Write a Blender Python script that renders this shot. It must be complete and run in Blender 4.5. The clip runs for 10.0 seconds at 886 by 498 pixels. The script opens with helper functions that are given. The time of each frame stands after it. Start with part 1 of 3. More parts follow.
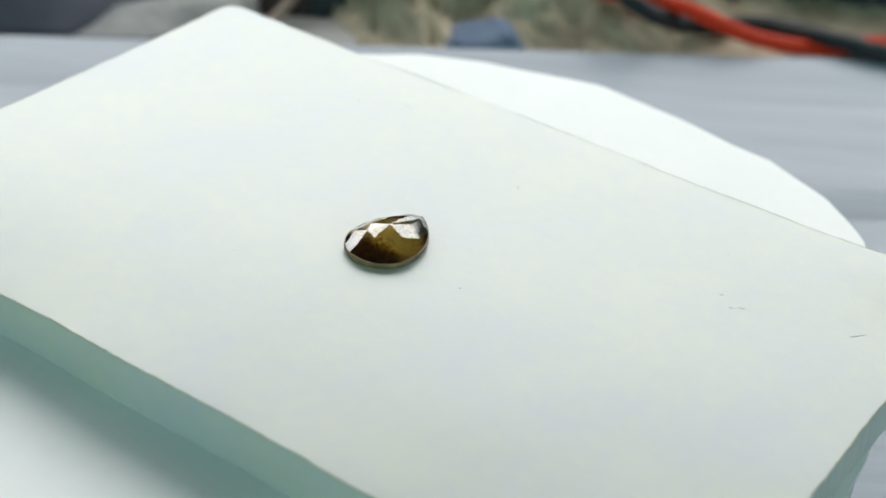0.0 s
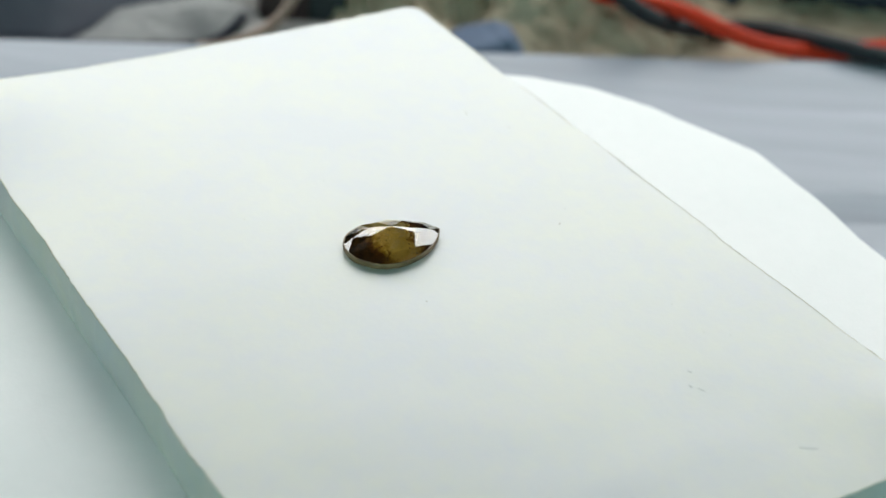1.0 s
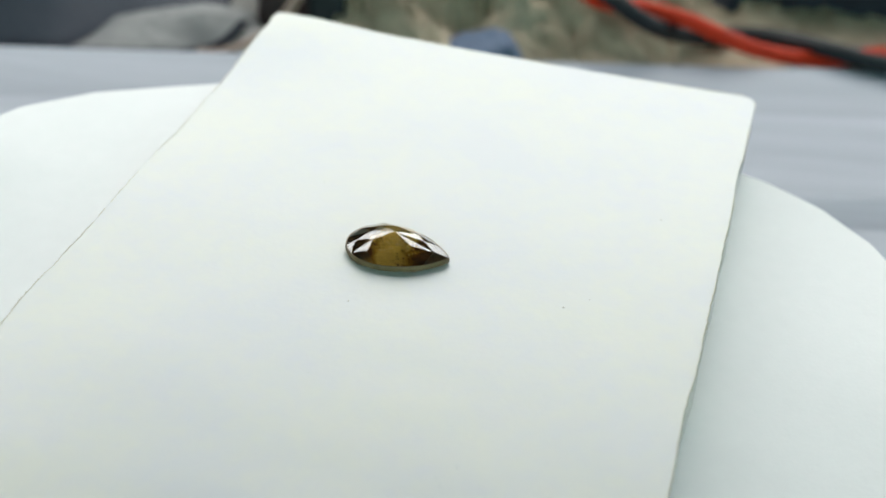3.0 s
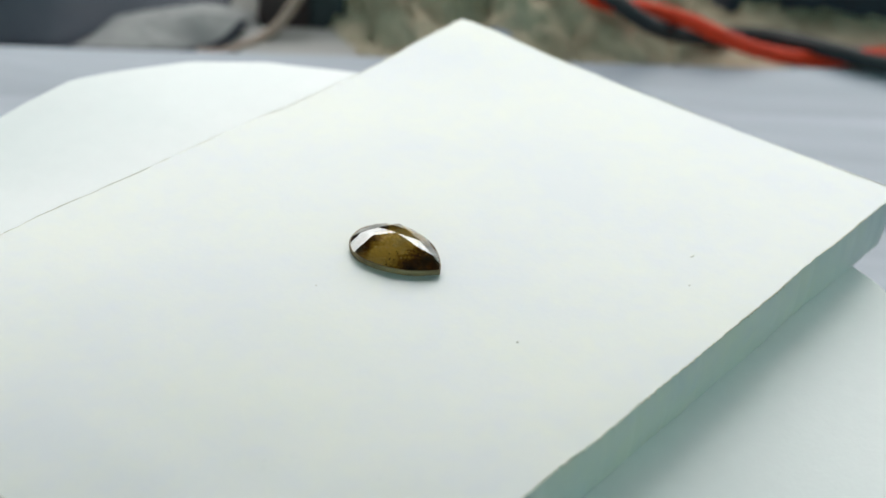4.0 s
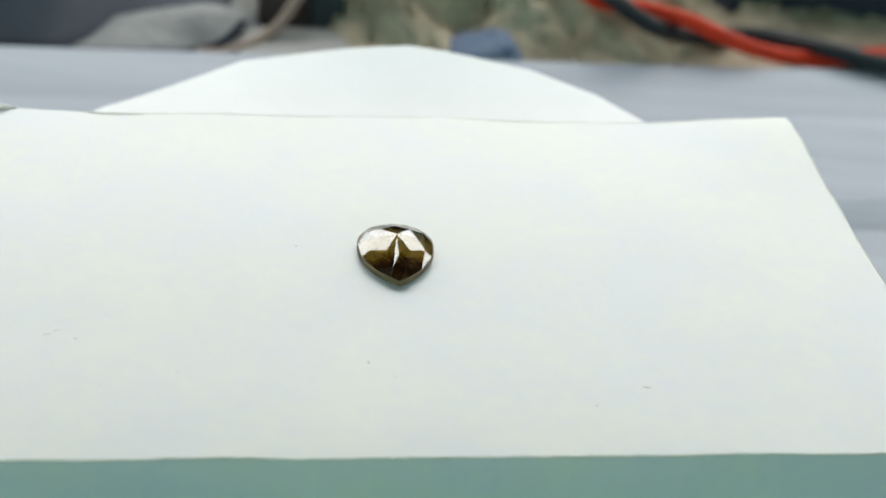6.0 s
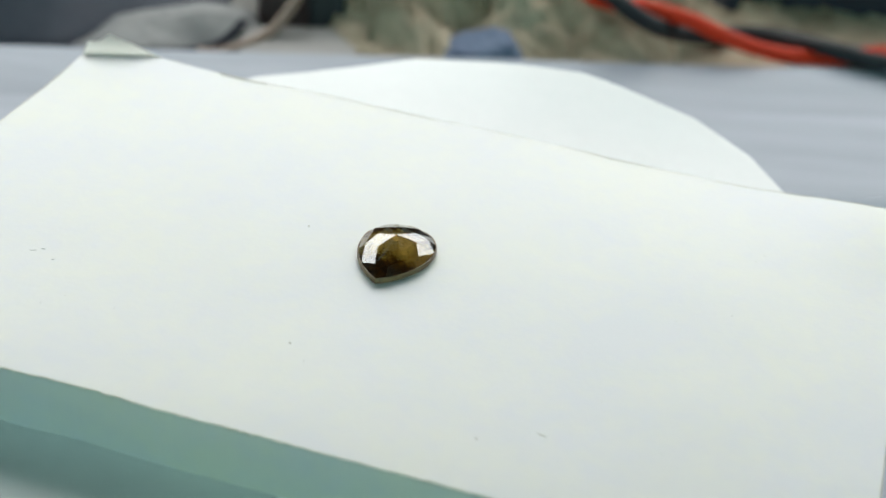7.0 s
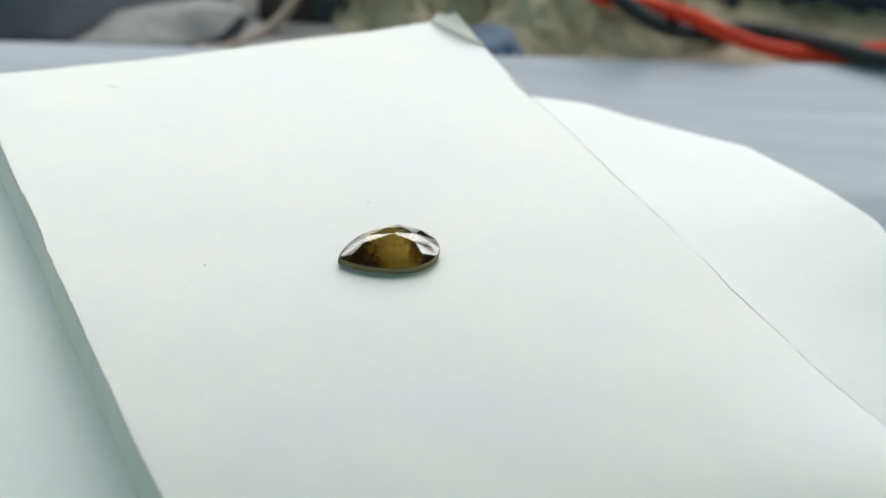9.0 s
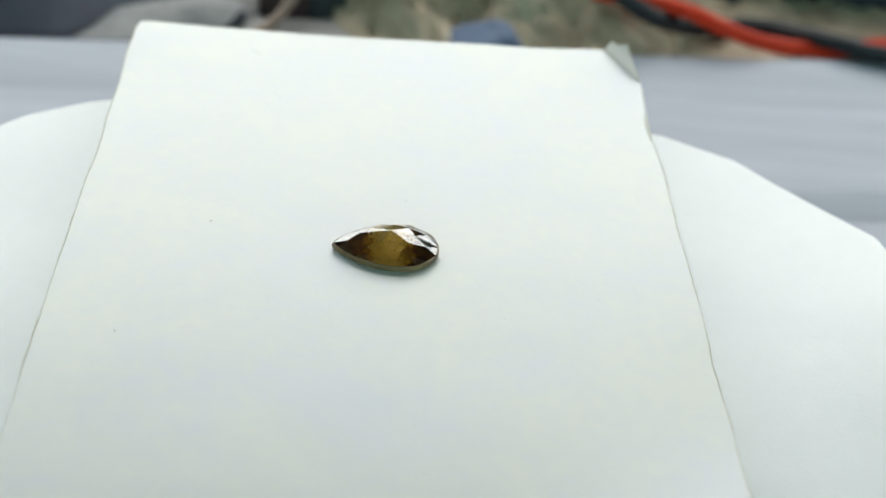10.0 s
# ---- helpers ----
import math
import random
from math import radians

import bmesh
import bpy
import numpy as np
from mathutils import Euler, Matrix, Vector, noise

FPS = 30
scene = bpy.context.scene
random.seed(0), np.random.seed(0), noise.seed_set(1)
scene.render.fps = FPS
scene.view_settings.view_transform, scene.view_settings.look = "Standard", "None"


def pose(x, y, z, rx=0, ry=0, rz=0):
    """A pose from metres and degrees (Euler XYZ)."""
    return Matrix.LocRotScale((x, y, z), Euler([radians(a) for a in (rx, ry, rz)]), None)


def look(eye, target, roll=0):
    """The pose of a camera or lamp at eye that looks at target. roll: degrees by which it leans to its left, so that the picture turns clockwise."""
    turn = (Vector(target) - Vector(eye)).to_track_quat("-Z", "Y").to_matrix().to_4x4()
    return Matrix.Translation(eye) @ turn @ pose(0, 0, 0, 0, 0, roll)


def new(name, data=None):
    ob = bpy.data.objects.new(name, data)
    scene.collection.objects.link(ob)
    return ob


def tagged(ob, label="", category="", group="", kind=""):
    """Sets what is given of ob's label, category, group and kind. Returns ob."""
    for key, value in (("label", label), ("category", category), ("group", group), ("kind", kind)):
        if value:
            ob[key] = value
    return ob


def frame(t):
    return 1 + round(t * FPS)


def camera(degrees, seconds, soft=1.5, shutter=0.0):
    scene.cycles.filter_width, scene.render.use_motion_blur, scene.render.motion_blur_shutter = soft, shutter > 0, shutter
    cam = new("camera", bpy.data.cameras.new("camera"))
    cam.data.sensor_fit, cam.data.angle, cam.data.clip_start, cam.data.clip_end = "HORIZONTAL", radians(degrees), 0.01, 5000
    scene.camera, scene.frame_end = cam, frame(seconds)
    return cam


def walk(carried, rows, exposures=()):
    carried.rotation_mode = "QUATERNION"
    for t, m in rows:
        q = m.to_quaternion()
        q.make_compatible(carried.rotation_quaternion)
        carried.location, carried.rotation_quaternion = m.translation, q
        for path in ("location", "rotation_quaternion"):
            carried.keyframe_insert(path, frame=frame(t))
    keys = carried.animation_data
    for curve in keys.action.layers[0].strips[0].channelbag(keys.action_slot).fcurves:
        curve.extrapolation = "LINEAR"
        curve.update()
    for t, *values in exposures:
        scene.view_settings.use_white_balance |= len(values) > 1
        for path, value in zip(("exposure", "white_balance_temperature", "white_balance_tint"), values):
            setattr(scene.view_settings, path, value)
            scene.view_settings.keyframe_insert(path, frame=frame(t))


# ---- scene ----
MM = 0.001
SPIN, GAIN = 22.9, 0.045   # degrees a second, clockwise seen from above, and its slow rise
START = 145.05         # turn of the packet's long side at the start


def lift(t):
    """How far the hand lets the view sink, in steps of the far edge."""
    rows = ((0, -14), (0.5, -11), (1, -7.5), (1.5, 0), (2, 2.5), (2.5, 4), (4, 5), (5.5, 5), (7, 3), (7.5, 0.5), (8, 0), (8.5, -1.5), (9, -3), (9.5, -4.5), (10, -10))
    for (a, p), (b, q) in zip(rows, rows[1:]):
        if a <= t <= b:
            return p + (q - p) * (t - a) / (b - a)
    return 0


def camera_pose(t):
    b = lift(t)
    pitch, yaw = 32.271 - degrees_of(1.399 * b / 2795.2), 2.217
    p, w = radians(pitch), radians(yaw)
    way = Vector((math.sin(w) * math.cos(p), math.cos(w) * math.cos(p), -math.sin(p)))
    up = Vector((math.sin(w) * math.sin(p), math.cos(w) * math.sin(p), math.cos(p)))
    eye = Vector((0, -0.128966, 0.082269)) - up * (0.0378 * b * MM)
    return look(eye, eye + way, 4.851)


def degrees_of(a):
    return a * 180 / math.pi


# ---- camera ----
cam = camera(31.34, 10.0)
cam.data.dof.use_dof = True
cam.data.dof.focus_distance = 0.1505
cam.data.dof.aperture_fstop = 27
walk(cam, [(t, camera_pose(t)) for t in (0, 0.5, 1, 1.5, 2, 2.5, 4, 5.5, 7, 7.5, 8, 8.5, 9, 9.5, 10)],
     [(0, 2.38, 6400, 0), (10, 2.38, 6400, 0)])

# ---- world, light ----
world = bpy.data.worlds.new("sky")
scene.world = world
world.use_nodes = True
sky = world.node_tree.nodes.new("ShaderNodeTexSky")
sky.sky_type, sky.sun_disc, sky.sun_elevation, sky.sun_rotation = "NISHITA", False, radians(48), radians(0)
sky.air_density, sky.dust_density, sky.ozone_density = 0.8, 6.0, 0.6
background = world.node_tree.nodes["Background"]
background.inputs["Strength"].default_value = 0.15
world.node_tree.links.new(sky.outputs[0], background.inputs["Color"])

sun = bpy.data.lights.new("sun", "SUN")
sun.energy, sun.angle, sun.color = 0.5, radians(20), (1.0, 0.96, 0.9)
new("sun", sun).matrix_world = look((0, 2, 2.2), (0, 0, 0))

WALL_Y, WIN_X, WIN_Z0, WIN_Z1 = 0.30, 0.55, 0.05, 0.35
daylight = bpy.data.lights.new("window_daylight", "AREA")
daylight.shape, daylight.size, daylight.size_y = "RECTANGLE", 2 * WIN_X - 0.06, WIN_Z1 - WIN_Z0 - 0.06
daylight.energy, daylight.color = 0.825, (0.895, 0.85, 0.86)
new("window_daylight", daylight).matrix_world = look((0, WALL_Y + 0.03, (WIN_Z0 + WIN_Z1) / 2), (0, 0, (WIN_Z0 + WIN_Z1) / 2))


# ---- materials ----
def material(name, colour, rough=0.6, metal=0.0, second=None, scale=60.0, bump=0.0, bump_scale=800.0, detail=4.0, stretch=None, **more):
    m = bpy.data.materials.new(name)
    m.use_nodes = True
    tree = m.node_tree
    bs = tree.nodes["Principled BSDF"]
    bs.inputs["Base Color"].default_value = (*colour, 1)
    bs.inputs["Roughness"].default_value = rough
    bs.inputs["Metallic"].default_value = metal
    for key, value in more.items():
        bs.inputs[key.replace("_", " ")].default_value = value
    co = tree.nodes.new("ShaderNodeTexCoord")
    where = co.outputs["Object"]
    if stretch:
        mapping = tree.nodes.new("ShaderNodeMapping")
        mapping.inputs["Scale"].default_value = stretch
        mapping.inputs["Rotation"].default_value = (0, 0, -radians(5.2))
        tree.links.new(where, mapping.inputs["Vector"])
        where = mapping.outputs[0]
    if second:
        n = tree.nodes.new("ShaderNodeTexNoise")
        n.inputs["Scale"].default_value, n.inputs["Detail"].default_value = scale, detail
        fine = tree.nodes.new("ShaderNodeTexNoise")
        fine.inputs["Scale"].default_value = scale * 9
        add = tree.nodes.new("ShaderNodeMath")
        add.operation, add.inputs[1].default_value = "MULTIPLY_ADD", 0.35
        ramp = tree.nodes.new("ShaderNodeValToRGB")
        ramp.color_ramp.elements[0].position, ramp.color_ramp.elements[1].position = 0.5, 0.85
        ramp.color_ramp.elements[0].color, ramp.color_ramp.elements[1].color = (*colour, 1), (*second, 1)
        tree.links.new(where, n.inputs["Vector"])
        tree.links.new(where, fine.inputs["Vector"])
        tree.links.new(fine.outputs["Fac"], add.inputs[0])
        tree.links.new(n.outputs["Fac"], add.inputs[2])
        tree.links.new(add.outputs[0], ramp.inputs[0])
        tree.links.new(ramp.outputs[0], bs.inputs["Base Color"])
    if bump:
        n2 = tree.nodes.new("ShaderNodeTexNoise")
        n2.inputs["Scale"].default_value, n2.inputs["Detail"].default_value = bump_scale, 6
        bp = tree.nodes.new("ShaderNodeBump")
        bp.inputs["Strength"].default_value, bp.inputs["Distance"].default_value = bump, 0.0003
        tree.links.new(co.outputs["Object"], n2.inputs["Vector"])
        tree.links.new(n2.outputs["Fac"], bp.inputs["Height"])
        tree.links.new(bp.outputs[0], bs.inputs["Normal"])
    return m


PAPER = material("paper", (0.70, 0.705, 0.635), 0.36, second=(0.64, 0.655, 0.69), scale=60, bump=0.05, bump_scale=1500, Specular_IOR_Level=0.95)
DISC = material("disc_paper", (0.86, 0.875, 0.885), 0.42, second=(0.82, 0.84, 0.85), scale=60, bump=0.06, bump_scale=2000, Specular_IOR_Level=0.95)
WORN = material("frayed_edge", (0.60, 0.57, 0.47), 0.9, second=(0.74, 0.72, 0.64), scale=300)
GREY_EDGE = material("grey_edge", (0.56, 0.55, 0.47), 0.9, second=(0.66, 0.66, 0.58), scale=900, bump=0.4, bump_scale=3000)
SPECK = material("dust", (0.52, 0.50, 0.44), 0.8)
MARK = material("pencil_mark", (0.66, 0.67, 0.66), 0.8)
PLASTIC = material("white_plastic", (0.62, 0.64, 0.68), 0.35, second=(0.56, 0.585, 0.62), scale=40)
SILL = material("pvc", (0.40, 0.435, 0.515), 0.45, second=(0.29, 0.325, 0.395), scale=120, stretch=(0.06, 1, 1), bump=0.05, bump_scale=600)
GREY = material("grey_fabric", (0.065, 0.072, 0.10), 0.8, second=(0.08, 0.087, 0.115), scale=70, bump=0.3, bump_scale=1500)
FOIL = material("grey_lining", (0.14, 0.145, 0.155), 0.5, second=(0.25, 0.255, 0.255), scale=60, bump=0.2)
MAROON = material("maroon", (0.035, 0.012, 0.014), 0.6, second=(0.05, 0.02, 0.02), scale=90)
TAN = material("tan_leather", (0.42, 0.31, 0.25), 0.6, second=(0.34, 0.24, 0.19), scale=90)
BEIGE = material("beige_cotton", (0.58, 0.495, 0.365), 0.9, second=(0.31, 0.255, 0.175), scale=120, bump=0.6, bump_scale=1800)
BLUE = material("blue_cotton", (0.17, 0.225, 0.34), 0.85, second=(0.12, 0.16, 0.26), scale=150, bump=0.4)
NAVY = material("navy_cotton", (0.018, 0.02, 0.035), 0.85, second=(0.025, 0.03, 0.045), scale=150, bump=0.4)
RED = material("red_rubber", (0.80, 0.055, 0.018), 0.6, second=(0.72, 0.045, 0.016), scale=200, Specular_IOR_Level=0.25)
BLACK = material("black_rubber", (0.012, 0.014, 0.019), 0.62, second=(0.02, 0.022, 0.027), scale=200)
# Turquoise so that the unseen walls bounce a teal fill.
UNSEEN_WALL = material("unseen_wall", (0.60, 0.76, 0.73), 0.9, second=(0.56, 0.72, 0.70), scale=8)
# Dark so that the stone's facets mirror little of this unseen wall.
DARK_WALL = material("dark_unseen_wall", (0.07, 0.06, 0.055), 0.9, second=(0.06, 0.05, 0.045), scale=8)
# Near black so that facets turned upward mirror no light from overhead.
CEILING = material("dark_ceiling", (0.055, 0.05, 0.05), 0.9, second=(0.045, 0.042, 0.042), scale=8)
BENCH = material("bench_laminate", (0.25, 0.245, 0.225), 0.6, second=(0.21, 0.205, 0.19), scale=30)
PALE_BENCH = material("pale_bench", (0.32, 0.31, 0.30), 0.6, second=(0.27, 0.26, 0.25), scale=60)
FLOOR = material("floor_tile", (0.20, 0.19, 0.18), 0.5, second=(0.16, 0.15, 0.14), scale=9)
FRAME = material("window_paint", (0.55, 0.55, 0.55), 0.4, second=(0.5, 0.5, 0.5), scale=20)
GLASS = material("pane_glass", (1, 1, 1), 0.0, Transmission_Weight=1.0)


# Pane that only tints the sky light let in as fill.
def fill_tint():
    m = bpy.data.materials.new("fill_tint")
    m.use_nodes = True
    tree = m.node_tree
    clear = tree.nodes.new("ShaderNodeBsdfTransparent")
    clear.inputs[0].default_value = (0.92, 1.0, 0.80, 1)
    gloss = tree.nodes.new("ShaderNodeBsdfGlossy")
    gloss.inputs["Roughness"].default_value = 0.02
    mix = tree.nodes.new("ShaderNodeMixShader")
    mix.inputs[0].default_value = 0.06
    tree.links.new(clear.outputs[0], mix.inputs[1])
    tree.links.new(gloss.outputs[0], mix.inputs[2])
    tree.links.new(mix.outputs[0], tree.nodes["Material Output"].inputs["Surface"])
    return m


FILL_TINT = fill_tint()


def thin_paper():
    """Paper that glows a little with the light behind it."""
    m = material("thin_paper", (0.83, 0.835, 0.78), 0.6, second=(0.80, 0.80, 0.76), scale=60)
    tree = m.node_tree
    back = tree.nodes.new("ShaderNodeBsdfTranslucent")
    back.inputs[0].default_value = (0.97, 0.96, 0.89, 1)
    mix = tree.nodes.new("ShaderNodeMixShader")
    mix.inputs[0].default_value = 0.7
    tree.links.new(tree.nodes["Principled BSDF"].outputs[0], mix.inputs[1])
    tree.links.new(back.outputs[0], mix.inputs[2])
    tree.links.new(mix.outputs[0], tree.nodes["Material Output"].inputs["Surface"])
    return m


THIN = thin_paper()


# ---- mesh helpers ----
def mesh_of(bm, name, mats, smooth=False):
    bmesh.ops.recalc_face_normals(bm, faces=bm.faces)
    me = bpy.data.meshes.new(name)
    bm.to_mesh(me)
    bm.free()
    for m in (mats if isinstance(mats, (list, tuple)) else [mats]):
        me.materials.append(m)
    if smooth:
        for p in me.polygons:
            p.use_smooth = True
    return me


def part(name, bm, mats, parent=None, label="", smooth=False):
    ob = new(name, mesh_of(bm, name, mats, smooth))
    ob.parent = parent
    return tagged(ob, label)


def box(x0, x1, y0, y1, z0, z1, bevel=0.0, bm=None):
    bm = bm or bmesh.new()
    made = bmesh.ops.create_cube(bm, size=1, matrix=Matrix.Translation(((x0 + x1) / 2, (y0 + y1) / 2, (z0 + z1) / 2)) @ Matrix.Diagonal((x1 - x0, y1 - y0, z1 - z0, 1)))
    if bevel:
        edges = {e for v in made["verts"] for e in v.link_edges}
        bmesh.ops.bevel(bm, geom=list(edges), offset=bevel, segments=2, affect="EDGES", profile=0.5)
    return bm


def sheet(nu, nv, top, under):
    """A closed slab: point functions of u and v in 0..1 for its top and its underside."""
    bm = bmesh.new()
    grids = []
    for fn in (top, under):
        grids.append([[bm.verts.new(fn(i / nu, j / nv)) for j in range(nv + 1)] for i in range(nu + 1)])
    a, b = grids
    for i in range(nu):
        for j in range(nv):
            bm.faces.new((a[i][j], a[i + 1][j], a[i + 1][j + 1], a[i][j + 1]))
            bm.faces.new((b[i][j], b[i][j + 1], b[i + 1][j + 1], b[i + 1][j]))
    for i in range(nu):
        bm.faces.new((a[i][0], b[i][0], b[i + 1][0], a[i + 1][0]))
        bm.faces.new((a[i][nv], a[i + 1][nv], b[i + 1][nv], b[i][nv]))
    for j in range(nv):
        bm.faces.new((a[0][j], a[0][j + 1], b[0][j + 1], b[0][j]))
        bm.faces.new((a[nu][j], b[nu][j], b[nu][j + 1], a[nu][j + 1]))
    return bm


def tube(points, radius, sides=12, sub=8):
    """A round cable along a smooth curve through the points."""
    pts = [Vector(p) for p in points]
    path = []
    for i in range(len(pts) - 1):
        p0, p1, p2, p3 = pts[max(i - 1, 0)], pts[i], pts[i + 1], pts[min(i + 2, len(pts) - 1)]
        for k in range(sub):
            t = k / sub
            path.append(0.5 * ((2 * p1) + (p2 - p0) * t + (2 * p0 - 5 * p1 + 4 * p2 - p3) * t * t + (3 * p1 - p0 - 3 * p2 + p3) * t ** 3))
    path.append(pts[-1])
    bm = bmesh.new()
    rings = []
    for i, p in enumerate(path):
        d = (path[min(i + 1, len(path) - 1)] - path[max(i - 1, 0)]).normalized()
        s = d.cross(Vector((0, 0, 1))).normalized()
        n = s.cross(d)
        rings.append([bm.verts.new(p + radius * (math.cos(a) * s + math.sin(a) * n)) for a in (2 * math.pi * k / sides for k in range(sides))])
    for r, q in zip(rings, rings[1:]):
        for k in range(sides):
            bm.faces.new((r[k], r[(k + 1) % sides], q[(k + 1) % sides], q[k]))
    bm.faces.new(rings[0][::-1])
    bm.faces.new(rings[-1])
    return bm


def wave(x, y, z=0.0):
    return noise.noise(Vector((x, y, z)))


# ---- room ----
BENCH_Z, FLOOR_Z, CEIL_Z = -33 * MM, -0.78, 1.75


def room():
    t = 0.12
    part_of = lambda name, bm, m, lab: tagged(part(name, bm, m), lab, "wall", kind="structure")
    bm = box(-1.3, -WIN_X, WALL_Y, WALL_Y + t, FLOOR_Z, CEIL_Z)
    box(WIN_X, 1.3, WALL_Y, WALL_Y + t, FLOOR_Z, CEIL_Z, bm=bm)
    box(-WIN_X, WIN_X, WALL_Y, WALL_Y + t, FLOOR_Z, WIN_Z0, bm=bm)
    box(-WIN_X, WIN_X, WALL_Y, WALL_Y + t, WIN_Z1, CEIL_Z, bm=bm)
    part_of("wall_north", bm, DARK_WALL, "unseen wall kept dark for the stone's reflections, with a window opening")
    # Opening added out of view so that sky light fills the shaded sides.
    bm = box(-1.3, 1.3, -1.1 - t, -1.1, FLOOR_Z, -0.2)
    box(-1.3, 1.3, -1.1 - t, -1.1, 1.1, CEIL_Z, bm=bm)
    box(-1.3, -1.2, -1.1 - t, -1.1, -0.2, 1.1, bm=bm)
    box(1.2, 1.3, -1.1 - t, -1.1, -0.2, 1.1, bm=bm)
    part_of("wall_south", bm, UNSEEN_WALL, "unseen turquoise wall with an opening added for fill light")
    part_of("wall_east", box(1.3, 1.3 + t, -1.1 - t, WALL_Y + t, FLOOR_Z, CEIL_Z), UNSEEN_WALL, "unseen side wall, turquoise to tint the fill light")
    part_of("wall_west", box(-1.3 - t, -1.3, -1.1 - t, WALL_Y + t, FLOOR_Z, CEIL_Z), UNSEEN_WALL, "unseen side wall, turquoise to tint the fill light")
    # Added out of view to keep sky light from coming in beside the lamp.
    part_of("sky_blocker", box(-1.42, 1.42, WALL_Y + 0.42, WALL_Y + 0.54, FLOOR_Z, CEIL_Z + 0.6), UNSEEN_WALL, "unseen wall added to block the sky outside the window")
    tagged(part("floor", box(-1.42, 1.42, -1.22, WALL_Y + t, FLOOR_Z - 0.1, FLOOR_Z), FLOOR), "dull grey stone floor of the room", "floor", kind="structure")
    tagged(part("ceiling", box(-1.42, 1.42, -1.22, WALL_Y + t, CEIL_Z, CEIL_Z + 0.1), CEILING), "unseen ceiling kept dark for the stone's reflections", "ceiling", kind="structure")
    win = tagged(new("window_1"), "white framed window with a clear pane", "window", kind="structure")
    y0, y1, w = WALL_Y + 0.05, WALL_Y + 0.10, 0.04
    part("window_frame", box(-WIN_X, -WIN_X + w, y0, y1, WIN_Z0, WIN_Z1, 0.004), FRAME, win)
    part("window_frame", box(WIN_X - w, WIN_X, y0, y1, WIN_Z0, WIN_Z1, 0.004), FRAME, win)
    part("window_frame", box(-WIN_X + w, WIN_X - w, y0, y1, WIN_Z0, WIN_Z0 + w, 0.004), FRAME, win)
    part("window_frame", box(-WIN_X + w, WIN_X - w, y0, y1, WIN_Z1 - w, WIN_Z1, 0.004), FRAME, win)
    pane = part("pane", box(-WIN_X + w, WIN_X - w, y0 + 0.02, y0 + 0.026, WIN_Z0 + w, WIN_Z1 - w), GLASS, win)
    pane.visible_shadow = False
    # Unseen window added behind the camera for teal fill light.
    far = tagged(new("fill_window"), "unseen window added to let in green-tinted fill light", "window", kind="structure")
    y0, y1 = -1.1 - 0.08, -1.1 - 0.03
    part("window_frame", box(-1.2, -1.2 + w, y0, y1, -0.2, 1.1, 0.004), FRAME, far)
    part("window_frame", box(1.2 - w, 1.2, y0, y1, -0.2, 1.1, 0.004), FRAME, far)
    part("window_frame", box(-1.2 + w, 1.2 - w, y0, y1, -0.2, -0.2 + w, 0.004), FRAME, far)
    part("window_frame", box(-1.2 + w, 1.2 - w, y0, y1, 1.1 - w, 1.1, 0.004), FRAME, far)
    part("pane", box(-1.2 + w, 1.2 - w, y0 + 0.02, y0 + 0.026, -0.2 + w, 1.1 - w), FILL_TINT, far)


room()


def work_bench():
    bench = tagged(new("work_bench"), "pale laminate work bench under the window", "bench")
    part("benchtop", box(-1.0, 1.0, -0.45, 0.295, BENCH_Z - 0.03, BENCH_Z, 0.003), BENCH, bench)
    for x in (-0.94, 0.94):
        for y in (-0.40, 0.25):
            part("leg", box(x - 0.025, x + 0.025, y - 0.025, y + 0.025, FLOOR_Z, BENCH_Z - 0.03, 0.003), FRAME, bench)


work_bench()
TILT = radians(5.2)   # the profile board lies slightly askew


def askew(u, v, z):
    return (u * math.cos(TILT) - v * math.sin(TILT), v * math.cos(TILT) + u * math.sin(TILT), z)


def profile_board():
    """A white plastic board with lengthwise strips and grooves; u along, v across, all in millimetres."""
    board = tagged(new("profile_board"), "grey ribbed plastic profile board under the turntable", "board")
    strips = (("strip", 90.25, 107.2, -31.9, -29.9), ("strip", 64.85, 90.15, -30.1, -30.0),
              ("groove", 55.6, 64.75, -32.0, -30.1), ("strip", -150.0, 55.5, -30.2, -30.2))
    for name, v0, v1, z0, z1 in strips:
        def top(i, j):
            u, v = -260 + 520 * i, v0 + (v1 - v0) * j
            drop = 0.12 if j in (0.0, 1.0) else 0.0
            return Vector(askew(u, v, z0 + (z1 - z0) * j - drop)) * MM

        def under(i, j):
            u, v = -260 + 520 * i, v0 + (v1 - v0) * j
            return Vector(askew(u, v, -33.0)) * MM
        part(name, sheet(4, 12, top, under), SILL, board)


profile_board()


# ---- turntable, paper disc, packet, stone ----
def lathe(profile, sides=96):
    bm = bmesh.new()
    rings = [[bm.verts.new((r * MM * math.cos(2 * math.pi * k / sides), r * MM * math.sin(2 * math.pi * k / sides), z * MM)) for k in range(sides)] for r, z in profile]
    for a, b in zip(rings, rings[1:]):
        for k in range(sides):
            bm.faces.new((a[k], a[(k + 1) % sides], b[(k + 1) % sides], b[k]))
    bm.faces.new(rings[0])
    bm.faces.new(rings[-1][::-1])
    return bm


def turntable():
    table = tagged(new("turntable"), "small round white plastic display turntable", "turntable")
    part("base", lathe(((45, -30.1), (46, -29), (46, -18), (44.5, -16.5), (10, -16.4))), PLASTIC, table)
    platter = part("platter", lathe(((10, -16.2), (46.5, -16.0), (47.4, -15), (47.4, -7.0), (46.5, -6.1), (20, -6.0))), PLASTIC, table, "white plastic platter")
    return platter


